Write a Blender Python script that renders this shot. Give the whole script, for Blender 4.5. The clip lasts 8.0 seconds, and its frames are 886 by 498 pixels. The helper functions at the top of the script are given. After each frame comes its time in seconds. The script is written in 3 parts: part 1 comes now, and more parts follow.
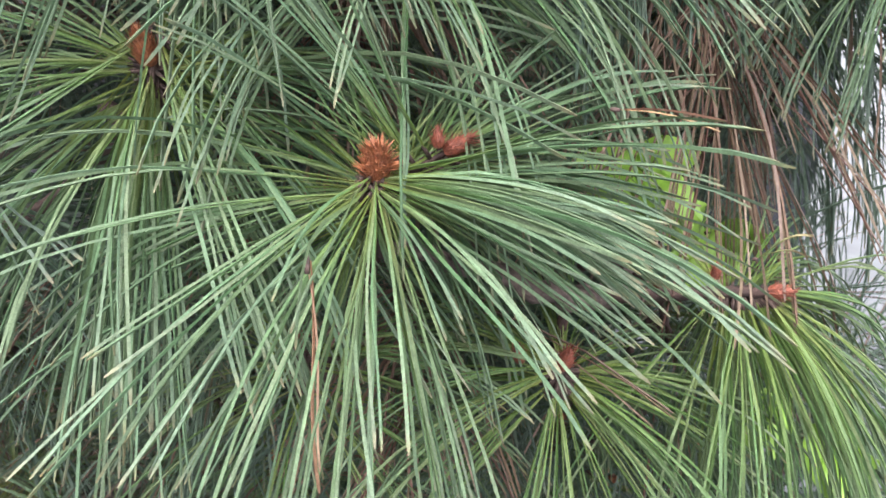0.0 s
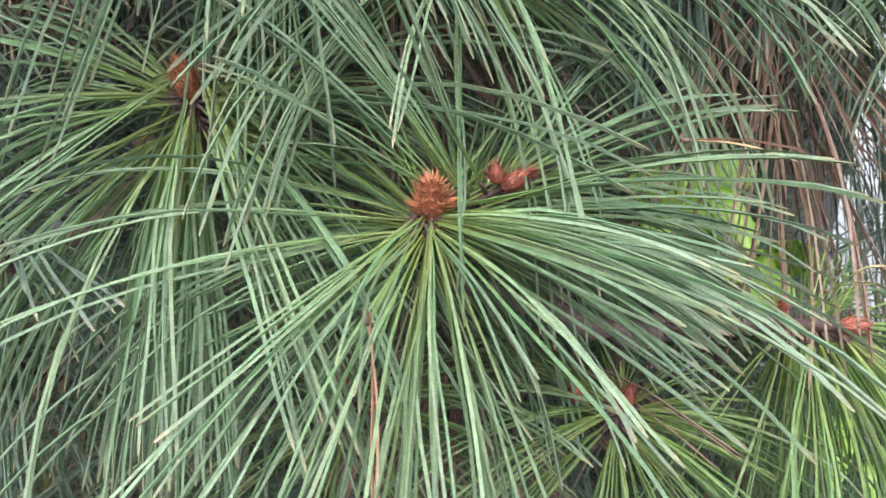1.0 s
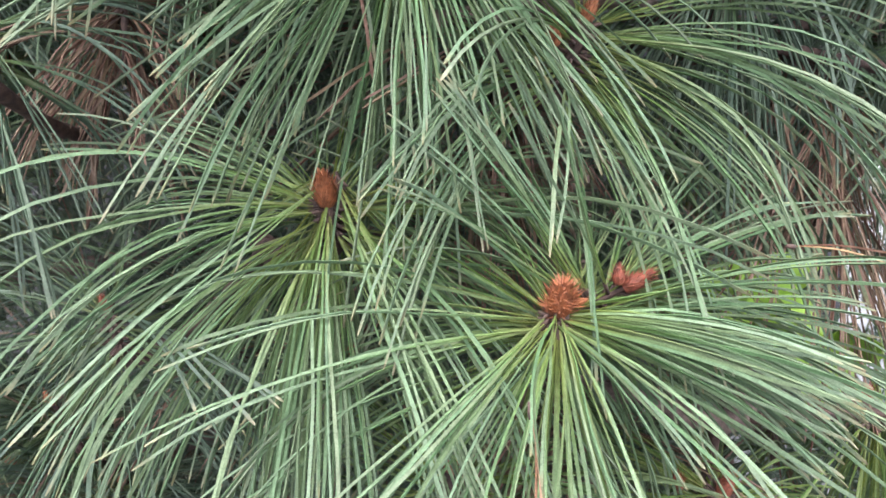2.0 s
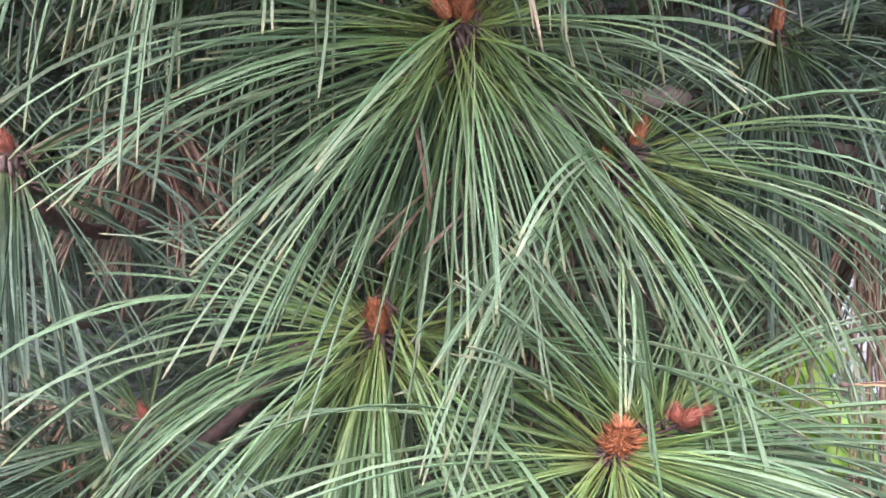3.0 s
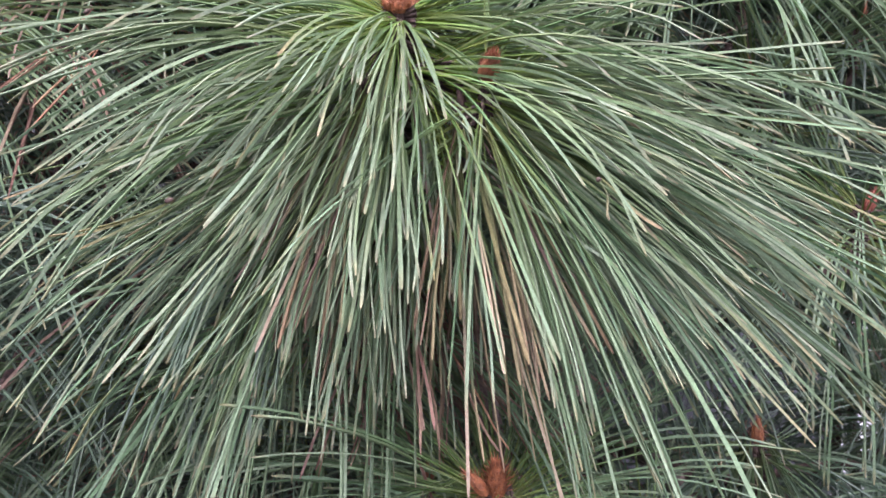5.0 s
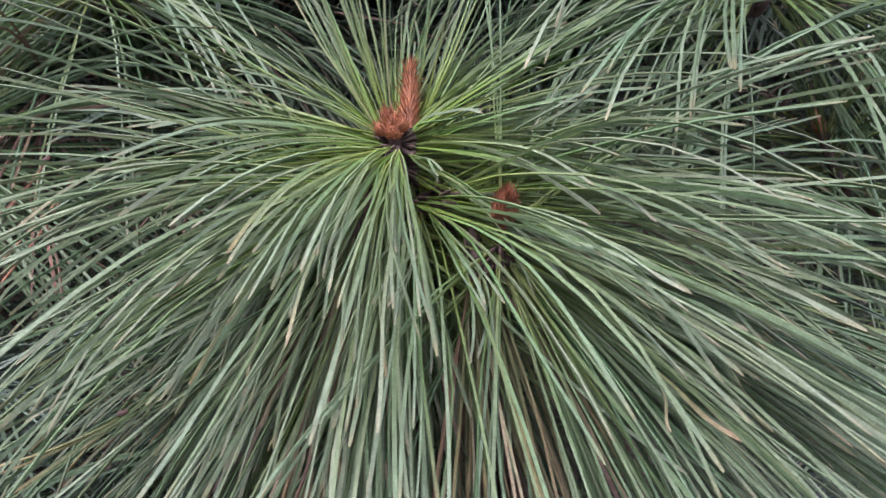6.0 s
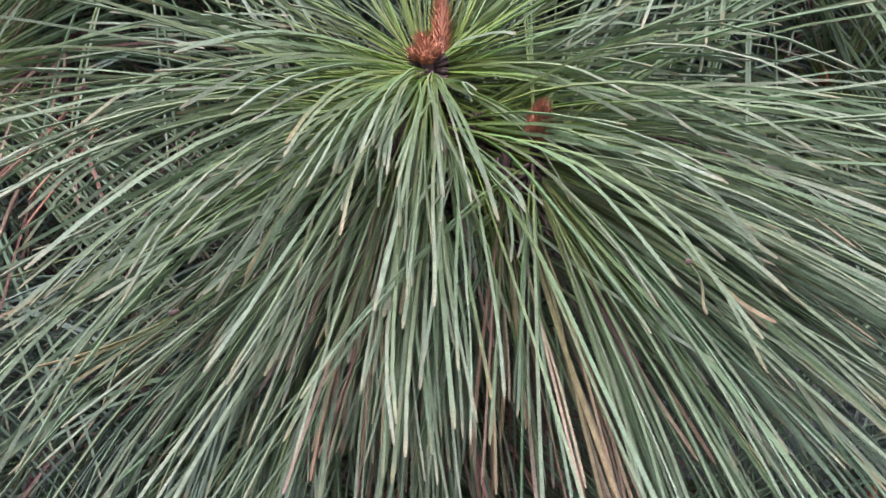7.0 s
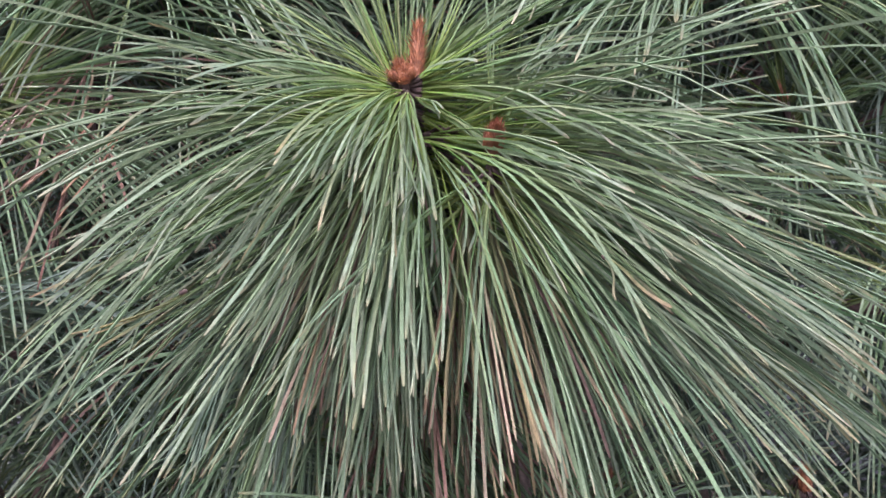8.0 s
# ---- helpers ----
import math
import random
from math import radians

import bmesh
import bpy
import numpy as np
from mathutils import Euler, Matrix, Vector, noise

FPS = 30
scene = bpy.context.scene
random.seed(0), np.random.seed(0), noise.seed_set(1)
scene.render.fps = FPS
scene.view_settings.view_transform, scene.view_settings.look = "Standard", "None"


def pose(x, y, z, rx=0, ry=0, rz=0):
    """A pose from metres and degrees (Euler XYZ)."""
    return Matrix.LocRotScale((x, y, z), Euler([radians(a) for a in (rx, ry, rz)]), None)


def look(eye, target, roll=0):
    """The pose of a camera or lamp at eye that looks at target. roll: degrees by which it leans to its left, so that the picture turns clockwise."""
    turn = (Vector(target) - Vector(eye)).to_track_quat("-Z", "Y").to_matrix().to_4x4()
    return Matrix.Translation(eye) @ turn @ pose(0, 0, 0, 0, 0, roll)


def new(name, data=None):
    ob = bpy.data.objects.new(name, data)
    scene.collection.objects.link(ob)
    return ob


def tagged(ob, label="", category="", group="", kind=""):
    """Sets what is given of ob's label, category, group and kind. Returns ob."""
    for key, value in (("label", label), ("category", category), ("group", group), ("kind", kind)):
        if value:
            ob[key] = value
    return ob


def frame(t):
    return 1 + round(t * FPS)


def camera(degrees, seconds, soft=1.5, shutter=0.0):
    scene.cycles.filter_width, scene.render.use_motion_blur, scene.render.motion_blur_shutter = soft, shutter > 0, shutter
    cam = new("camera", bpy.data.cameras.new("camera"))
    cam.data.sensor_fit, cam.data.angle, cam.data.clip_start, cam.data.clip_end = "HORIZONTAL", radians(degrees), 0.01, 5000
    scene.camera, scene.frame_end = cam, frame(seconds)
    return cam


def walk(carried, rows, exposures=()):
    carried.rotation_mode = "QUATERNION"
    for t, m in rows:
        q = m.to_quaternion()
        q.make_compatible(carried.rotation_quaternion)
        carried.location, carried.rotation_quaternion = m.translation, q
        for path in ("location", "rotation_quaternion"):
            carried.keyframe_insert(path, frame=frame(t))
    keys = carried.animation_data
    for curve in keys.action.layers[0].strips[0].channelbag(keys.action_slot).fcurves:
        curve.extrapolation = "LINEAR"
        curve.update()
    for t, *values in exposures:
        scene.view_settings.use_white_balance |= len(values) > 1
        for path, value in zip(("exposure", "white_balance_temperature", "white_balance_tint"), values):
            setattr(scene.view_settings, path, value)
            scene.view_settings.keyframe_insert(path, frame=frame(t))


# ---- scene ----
cam = camera(64.0, 8.0, 1.55)
cam.data.dof.use_dof, cam.data.dof.focus_distance, cam.data.dof.aperture_fstop = True, 0.39, 18.0
PATH = [
    (0, (0.175, 0.0, 1.427), (0.161, 1.865, 0.706), 1.5),
    (0.5, (0.166, 0.02, 1.433), (0.122, 1.884, 0.709), 0.6),
    (1, (0.152, 0.028, 1.437), (0.089, 1.896, 0.726), 0.4),
    (1.5, (0.13, 0.025, 1.454), (0.026, 1.902, 0.77), 1.0),
    (2, (0.073, -0.006, 1.458), (0.027, 1.932, 0.965), 0.4),
    (2.2, (0.067, 0.001, 1.485), (0.02, 1.928, 0.953), -0.2),
    (3.3, (0.007, 0.016, 1.563), (0.021, 1.953, 1.065), 0.9),
    (3.5, (-0.002, 0.014, 1.58), (0.012, 1.961, 1.123), 1.0),
    (4, (0.001, -0.004, 1.585), (-0.045, 1.987, 1.401), 0.1),
    (4.5, (-0.009, -0.021, 1.652), (-0.017, 1.977, 1.568), 0.4),
    (5, (-0.015, -0.033, 1.689), (0.061, 1.959, 1.858), -0.6),
    (5.2, (-0.008, -0.03, 1.702), (0.058, 1.959, 1.896), -1.0),
    (6.3, (0.012, 0.057, 1.794), (-0.078, 2.042, 2.016), -4.5),
    (6.5, (-0.012, 0.058, 1.784), (-0.041, 2.047, 1.993), -4.4),
    (7, (-0.016, 0.031, 1.74), (-0.057, 2.021, 1.938), -4.0),
    (7.5, (0.006, 0.003, 1.75), (-0.075, 1.993, 1.934), -3.7),
    (8, (0.013, -0.035, 1.729), (-0.062, 1.954, 1.927), -2.9),
]
walk(cam, [(t, look(eye, target, roll)) for t, eye, target, roll in PATH],
     [(0, 2.16, 6400, 13), (2.2, 2.42, 6400, 16), (3.5, 2.69, 6200, 25), (4, 2.89, 6200, 28), (4.5, 2.72, 6250, 31), (5.2, 2.34, 6150, 28), (6.5, 1.86, 6150, 28), (7, 2.11, 6150, 30), (7.5, 2.32, 6150, 30), (8, 2.19, 6150, 30)])

# ---- world, sun, exposure ----
world = bpy.data.worlds.new("overcast_sky")
scene.world = world
world.use_nodes = True
wn, wl = world.node_tree.nodes, world.node_tree.links
sky = wn.new("ShaderNodeTexSky")
sky.sky_type, sky.sun_disc = "NISHITA", False
sky.sun_elevation, sky.sun_rotation = radians(63), radians(224)
sky.air_density, sky.dust_density, sky.ozone_density = 1.6, 6.0, 1.0
soft_sky = wn.new("ShaderNodeHueSaturation")
soft_sky.inputs["Saturation"].default_value = 0.35
wl.new(sky.outputs[0], soft_sky.inputs["Color"])
wl.new(soft_sky.outputs[0], wn["Background"].inputs["Color"])
wn["Background"].inputs["Strength"].default_value = 0.15
sun = new("sun", bpy.data.lights.new("sun", "SUN"))
sun.data.energy, sun.data.angle, sun.data.color = 1.9, radians(100), (1.0, 0.97, 0.93)
sun.matrix_world = look((1.7, -1.3, 6.3), (0, 0.5, 1.4))


# ---- materials ----
def material(name):
    m = bpy.data.materials.new(name)
    m.use_nodes = True
    n, l = m.node_tree.nodes, m.node_tree.links
    return m, n, l, n["Principled BSDF"]


def ramp(n, stops):
    r = n.new("ShaderNodeValToRGB")
    e = r.color_ramp.elements
    while len(e) < len(stops):
        e.new(0.5)
    for item, (p, c) in zip(e, stops):
        item.position, item.color = p, (*c, 1)
    return r


def needle_material(name, stops, joined, rough=0.58, vary=0.12):
    """Needle tissue: colour runs from the sheath to the tip, each needle a little different."""
    m, n, l, b = material(name)
    a = n.new("ShaderNodeAttribute")
    a.attribute_name = "along"
    r = ramp(n, stops)
    l.new(a.outputs["Fac"], r.inputs[0])
    if joined:
        rnd = n.new("ShaderNodeNewGeometry").outputs["Random Per Island"]
    else:
        rnd = n.new("ShaderNodeObjectInfo").outputs["Random"]
    hsv = n.new("ShaderNodeHueSaturation")
    for sock, lo, hi in (("Hue", 0.472, 0.524), ("Value", 1 - vary, 1 + vary), ("Saturation", 1.12, 0.8)):
        mr = n.new("ShaderNodeMapRange")
        mr.inputs["To Min"].default_value, mr.inputs["To Max"].default_value = lo, hi
        if sock == "Hue":
            w = n.new("ShaderNodeMath")
            w.operation = "MULTIPLY"
            w.inputs[1].default_value = 7.31
            fr = n.new("ShaderNodeMath")
            fr.operation = "FRACT"
            l.new(rnd, w.inputs[0])
            l.new(w.outputs[0], fr.inputs[0])
            l.new(fr.outputs[0], mr.inputs["Value"])
        else:
            l.new(rnd, mr.inputs["Value"])
        l.new(mr.outputs[0], hsv.inputs[sock])
    l.new(r.outputs[0], hsv.inputs["Color"])
    tex = n.new("ShaderNodeTexNoise")
    tex.inputs["Scale"].default_value, tex.inputs["Detail"].default_value = 160, 4
    co = n.new("ShaderNodeNewGeometry")
    l.new(co.outputs["Position"], tex.inputs["Vector"])
    mix = n.new("ShaderNodeMix")
    mix.data_type, mix.blend_type = "RGBA", "OVERLAY"
    mix.inputs["Factor"].default_value = 0.45
    l.new(hsv.outputs[0], mix.inputs["A"])
    l.new(tex.outputs["Fac"], mix.inputs["B"])
    # pale rows of breathing pores
    pores = n.new("ShaderNodeTexNoise")
    pores.inputs["Scale"].default_value, pores.inputs["Detail"].default_value = 1000, 2
    l.new(co.outputs["Position"], pores.inputs["Vector"])
    spots = n.new("ShaderNodeMapRange")
    for sock, value in (("From Min", 0.36), ("From Max", 0.66), ("To Min", 0.76), ("To Max", 1.20)):
        spots.inputs[sock].default_value = value
    l.new(pores.outputs["Fac"], spots.inputs["Value"])
    dots = n.new("ShaderNodeVectorMath")
    dots.operation = "SCALE"
    l.new(mix.outputs["Result"], dots.inputs[0])
    l.new(spots.outputs[0], dots.inputs["Scale"])
    l.new(dots.outputs[0], b.inputs["Base Color"])
    b.inputs["Roughness"].default_value = rough
    b.inputs["Specular IOR Level"].default_value = 0.26
    fine = n.new("ShaderNodeTexNoise")
    fine.inputs["Scale"].default_value = 900
    l.new(co.outputs["Position"], fine.inputs["Vector"])
    bump = n.new("ShaderNodeBump")
    bump.inputs["Strength"].default_value, bump.inputs["Distance"].default_value = 0.35, 0.0004
    l.new(fine.outputs["Fac"], bump.inputs["Height"])
    l.new(bump.outputs[0], b.inputs["Normal"])
    glow = n.new("ShaderNodeBsdfTranslucent")
    l.new(mix.outputs["Result"], glow.inputs["Color"])
    both = n.new("ShaderNodeMixShader")
    both.inputs[0].default_value = 0.40
    l.new(b.outputs[0], both.inputs[1])
    l.new(glow.outputs[0], both.inputs[2])
    l.new(both.outputs[0], n["Material Output"].inputs["Surface"])
    return m


GREEN = [(0.0, (0.17, 0.20, 0.06)), (0.16, (0.142, 0.22, 0.068)), (0.40, (0.118, 0.198, 0.097)), (0.94, (0.14, 0.208, 0.132)), (1.0, (0.23, 0.22, 0.13))]
FRESH = [(0.0, (0.18, 0.22, 0.06)), (0.15, (0.155, 0.24, 0.065)), (0.5, (0.13, 0.21, 0.085)), (0.95, (0.14, 0.205, 0.12)), (1.0, (0.30, 0.24, 0.13))]
# bluer needles, also darkened in the colour for shade inside the tree
BLUE_SHADED = [(0.0, (0.11, 0.13, 0.045)), (0.12, (0.08, 0.13, 0.055)), (0.4, (0.08, 0.13, 0.092)), (0.95, (0.10, 0.145, 0.11)), (1.0, (0.23, 0.22, 0.13))]
CROWN = [(0.0, (0.16, 0.20, 0.06)), (0.07, (0.17, 0.26, 0.05)), (0.22, (0.155, 0.245, 0.06)), (0.42, (0.128, 0.20, 0.086)), (0.94, (0.138, 0.193, 0.122)), (1.0, (0.20, 0.20, 0.12))]
DEAD = [(0.0, (0.11, 0.068, 0.048)), (0.4, (0.165, 0.108, 0.078)), (0.9, (0.22, 0.155, 0.115)), (1.0, (0.17, 0.115, 0.085))]
SALMON = [(0.0, (0.25, 0.14, 0.085)), (0.3, (0.36, 0.22, 0.145)), (0.9, (0.38, 0.25, 0.165)), (1.0, (0.24, 0.15, 0.10))]
STRAW = [(0.0, (0.15, 0.17, 0.07)), (0.35, (0.18, 0.19, 0.095)), (0.6, (0.29, 0.265, 0.15)), (0.85, (0.36, 0.30, 0.19)), (1.0, (0.33, 0.26, 0.17))]
TIPPED = [(0.0, (0.18, 0.21, 0.06)), (0.6, (0.13, 0.20, 0.09)), (0.84, (0.17, 0.21, 0.11)), (0.93, (0.23, 0.23, 0.13)), (1.0, (0.28, 0.23, 0.13))]
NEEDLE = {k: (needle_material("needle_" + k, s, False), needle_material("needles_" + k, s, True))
          for k, s in (("green", GREEN), ("crown", CROWN), ("fresh", FRESH), ("blue_shaded", BLUE_SHADED), ("dead", DEAD), ("tipped", TIPPED), ("straw", STRAW), ("salmon", SALMON))}


def mottled(name, dark, light, scale, rough, bump_d, stretch=(1, 1, 1), detail=6):
    m, n, l, b = material(name)
    tc = n.new("ShaderNodeNewGeometry")
    mp = n.new("ShaderNodeMapping")
    mp.inputs["Scale"].default_value = stretch
    l.new(tc.outputs["Position"], mp.inputs[0])
    t1 = n.new("ShaderNodeTexNoise")
    t1.inputs["Scale"].default_value, t1.inputs["Detail"].default_value = scale, detail
    t2 = n.new("ShaderNodeTexNoise")
    t2.inputs["Scale"].default_value, t2.inputs["Detail"].default_value = scale * 6, 3
    for t in (t1, t2):
        l.new(mp.outputs[0], t.inputs["Vector"])
    add = n.new("ShaderNodeMath")
    add.operation = "MULTIPLY_ADD"
    add.inputs[1].default_value = 0.45
    l.new(t2.outputs["Fac"], add.inputs[0])
    l.new(t1.outputs["Fac"], add.inputs[2])
    r = ramp(n, [(0.5, dark), (0.95, light)])
    l.new(add.outputs[0], r.inputs[0])
    l.new(r.outputs[0], b.inputs["Base Color"])
    b.inputs["Roughness"].default_value = rough
    bp = n.new("ShaderNodeBump")
    bp.inputs["Strength"].default_value, bp.inputs["Distance"].default_value = 0.8, bump_d
    l.new(add.outputs[0], bp.inputs["Height"])
    l.new(bp.outputs[0], b.inputs["Normal"])
    return m


BARK = mottled("pine_bark", (0.035, 0.024, 0.02), (0.20, 0.14, 0.11), 45, 0.9, 0.004, (1, 1, 0.4))
TWIG = mottled("twig_bark", (0.016, 0.009, 0.009), (0.075, 0.042, 0.035), 160, 0.8, 0.0015)
LIMB = mottled("limb_bark", (0.06, 0.045, 0.042), (0.20, 0.15, 0.135), 90, 0.85, 0.002)
BUD = mottled("bud_scales", (0.10, 0.032, 0.016), (0.38, 0.14, 0.06), 260, 0.6, 0.0008)
BUD_RED = mottled("bud_red_scales", (0.09, 0.024, 0.016), (0.29, 0.085, 0.052), 260, 0.6, 0.0008)
CONE = mottled("cone_scales", (0.10, 0.035, 0.02), (0.30, 0.11, 0.05), 200, 0.7, 0.0008)
SHEATH = mottled("sheath", (0.022, 0.013, 0.013), (0.09, 0.055, 0.045), 300, 0.8, 0.0005)
LEAF = mottled("bright_leaf", (0.13, 0.26, 0.025), (0.22, 0.38, 0.05), 40, 0.45, 0.0005)
PAVE = mottled("pale_concrete", (0.085, 0.090, 0.098), (0.13, 0.137, 0.148), 3, 0.85, 0.001)
# near-black backdrop colour: stands in for deep shade between the needles
GAP_SHADE = mottled("gap_shade_backdrop", (0.022, 0.024, 0.030), (0.058, 0.062, 0.076), 2.5, 0.9, 0.003)
PALE_WALL = mottled("grey_render", (0.15, 0.147, 0.14), (0.24, 0.235, 0.225), 2.5, 0.9, 0.003)
# dark litter brown of the added bed, covers pale ground below the gaps
GAP_BED = mottled("gap_shade_litter", (0.03, 0.02, 0.015), (0.13, 0.08, 0.05), 14, 0.95, 0.01)


# ---- mesh helpers ----
def mesh_object(name, verts, faces, mat, parent=None, smooth=True, label=""):
    me = bpy.data.meshes.new(name)
    me.from_pydata(verts, [], faces)
    me.materials.append(mat)
    if smooth:
        me.polygons.foreach_set("use_smooth", [True] * len(me.polygons))
    ob = new(name, me)
    if parent is not None:
        ob.parent = parent
    if label:
        tagged(ob, label)
    return ob


def spline(points, count):
    """Smooth curve through the points."""
    p = [Vector(q) for q in points]
    if len(p) == 2:
        return [p[0].lerp(p[1], i / (count - 1)) for i in range(count)]
    p = [p[0] * 2 - p[1]] + p + [p[-1] * 2 - p[-2]]
    out = []
    for i in range(count):
        f = i / (count - 1) * (len(p) - 3)
        k = min(int(f), len(p) - 4)
        t = f - k
        a, b, c, d = p[k:k + 4]
        out.append(0.5 * ((2 * b) + (c - a) * t + (2 * a - 5 * b + 4 * c - d) * t * t + (3 * b - a - 3 * c + d) * t ** 3))
    return out


def tube(points, radii, sides, rough=0.0, rng=random):
    """Verts and faces of a tapered, knobbly tube with closed ends."""
    verts, faces = [], []
    up = Vector((0.31, 0.17, 0.93))
    for i, p in enumerate(points):
        t = (points[min(i + 1, len(points) - 1)] - points[max(i - 1, 0)]).normalized()
        u = t.cross(up)
        u = u.normalized() if u.length > 1e-4 else Vector((1, 0, 0))
        v = t.cross(u)
        for k in range(sides):
            a = 2 * math.pi * k / sides
            r = radii[i] * (1 + rough * (rng.random() - 0.5))
            verts.append(p + (u * math.cos(a) + v * math.sin(a)) * r)
    for i in range(len(points) - 1):
        for k in range(sides):
            j = (k + 1) % sides
            faces.append((i * sides + k, i * sides + j, (i + 1) * sides + j, (i + 1) * sides + k))
    faces.append(tuple(range(sides - 1, -1, -1)))
    last = (len(points) - 1) * sides
    faces.append(tuple(last + k for k in range(sides)))
    return verts, faces


def axis_frame(ax):
    ax = Vector(ax).normalized()
    u = ax.cross(Vector((0.0, 1.0, 0.05)))
    if u.length < 0.1:
        u = ax.cross(Vector((1, 0, 0)))
    u.normalize()
    return ax, u, ax.cross(u)


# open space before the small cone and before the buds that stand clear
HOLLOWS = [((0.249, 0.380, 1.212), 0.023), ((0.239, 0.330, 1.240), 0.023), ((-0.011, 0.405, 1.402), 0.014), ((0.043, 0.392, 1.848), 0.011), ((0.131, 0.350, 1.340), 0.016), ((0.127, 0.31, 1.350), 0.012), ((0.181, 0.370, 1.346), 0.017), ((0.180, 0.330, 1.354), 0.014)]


def needle_curves(rng, root, ax, bear, bundles, length, droop, a0, a1, segs, width, per=3, wild=0.10, clear=0.19, avoid=(), vary=0.10, bare=(), splay=0.038):
    """Centre lines and widths of needles in bundles round a shoot.
    root: bud base; bear: length of leafy twig below it; a0, a1: angle off the axis near the bud and at the back, degrees."""
    ax, u, v = (np.array(q) for q in axis_frame(ax))
    root = np.array(root)
    lines, widths = [], []
    turn = rng.random() * 6.28
    ph = turn * 3.7
    tries = 0
    while len(lines) < bundles * per and tries < bundles * 4:
        tries += 1
        s = rng.random() ** 1.2
        turn += 2.39996
        az = turn + rng.normal() * 0.55
        az += 0.15 * math.sin(6 * az + ph) + 0.09 * math.sin(11 * az + 2 * ph)
        ang = radians(a0 + (a1 - a0) * s + rng.normal() * 9)
        d = ax * math.cos(ang) + (u * math.cos(az) + v * math.sin(az)) * math.sin(ang)
        if any(np.dot(d, way) / np.linalg.norm(way) > c for way, c in bare):
            continue
        start = root - ax * bear * s + (u * math.cos(az) + v * math.sin(az)) * 0.004
        ln0 = length * (1 + rng.normal() * vary)
        dr0 = droop * (0.55 + 0.9 * rng.random()) * (1 - 0.6 * max(0.0, d[2]))
        sway = rng.normal(size=3) * wild
        batch = []
        for k in range(per):
            dd = d + rng.normal(size=3) * splay
            dd /= np.linalg.norm(dd)
            ln = ln0 * (1 + rng.normal() * 0.035)
            dr = dr0 * (1 + rng.normal() * 0.10)
            sw = sway + rng.normal(size=3) * wild * 0.5
            p, q = [start], start.copy()
            cur = dd.copy()
            for i in range(segs):
                f = (i + 0.5) / segs
                cur = cur + (np.array((0, 0, -1.0)) * dr * (0.12 + 1.5 * f) + sw * (f - 0.1)) / segs
                cur = cur / np.linalg.norm(cur)
                q = q + cur * ln / segs
                p.append(q.copy())
            f = np.linspace(0, 1, segs + 1)[:, None]
            bend = rng.normal(size=3) * 0.0020 * np.sin(1.7 * math.pi * f + rng.random() * 6.28) + rng.normal(size=3) * 0.0004 * np.sin(4 * math.pi * f + rng.random() * 6.28)
            batch.append(np.array(p) + bend * np.minimum(1, 3 * f))
        if min(b[:, 1].min() for b in batch) < clear:
            continue
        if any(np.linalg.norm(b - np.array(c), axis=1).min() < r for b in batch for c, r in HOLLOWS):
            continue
        reach = batch[0][-1] - start
        reach = reach / np.linalg.norm(reach)
        if any(np.dot(reach, way) / np.linalg.norm(way) > c for way, c in avoid):
            continue
        lines += batch
        widths += [width * (1 + rng.normal() * 0.12) for _ in range(per)]
    return np.array(lines), np.array(widths)


def needle_geometry(lines, widths, rng):
    """Three-sided, slightly flattened blades with pointed tips: verts (n, rings * 3, 3), faces of one blade, place along it."""
    last = lines[:, -1:] * 0.8 + lines[:, -2:-1] * 0.2
    f = np.linspace(0, 1, lines.shape[1])
    f = np.concatenate([f[:-1], [1 - 0.2 * f[1]], f[-1:]])
    lines = np.concatenate([lines[:, :-1], last, lines[:, -1:]], axis=1)
    n, rings = lines.shape[:2]
    t = np.gradient(lines, axis=1)
    t /= np.linalg.norm(t, axis=2, keepdims=True)
    ref = rng.normal(size=(n, 1, 3))
    u = np.cross(t, ref)
    u /= np.linalg.norm(u, axis=2, keepdims=True)
    w = np.cross(t, u)
    prof = np.minimum(1.08, 0.52 + 1.25 * f) * np.clip((1.0 - f) * 40, 0.45, 1.0)
    r = widths[:, None, None] * 0.5 * prof[None, :, None]
    out = []
    for a, k in ((0, 1.15), (2.35, 0.95), (3.93, 0.95)):
        out.append(lines + (u * math.cos(a) + w * math.sin(a)) * r * k)
    verts = np.stack(out, axis=2).reshape(n, rings * 3, 3)
    faces = []
    for i in range(rings - 1):
        for k in range(3):
            j = (k + 1) % 3
            faces.append((i * 3 + k, i * 3 + j, i * 3 + 3 + j, i * 3 + 3 + k))
    m = (rings - 1) * 3
    faces.append((m, m + 1, m + 2))
    return verts, faces, np.repeat(f, 3)


def set_along(me, values):
    me.attributes.new("along", "FLOAT", "POINT").data.foreach_set("value", values.astype(np.float32))


def single_needles(parent, lines, widths, kind, rng, label=""):
    verts, faces, along = needle_geometry(lines, widths, rng)
    for v in verts:
        ob = mesh_object("needle", v.tolist(), faces, NEEDLE[kind][0], parent, False, label)
        set_along(ob.data, along)


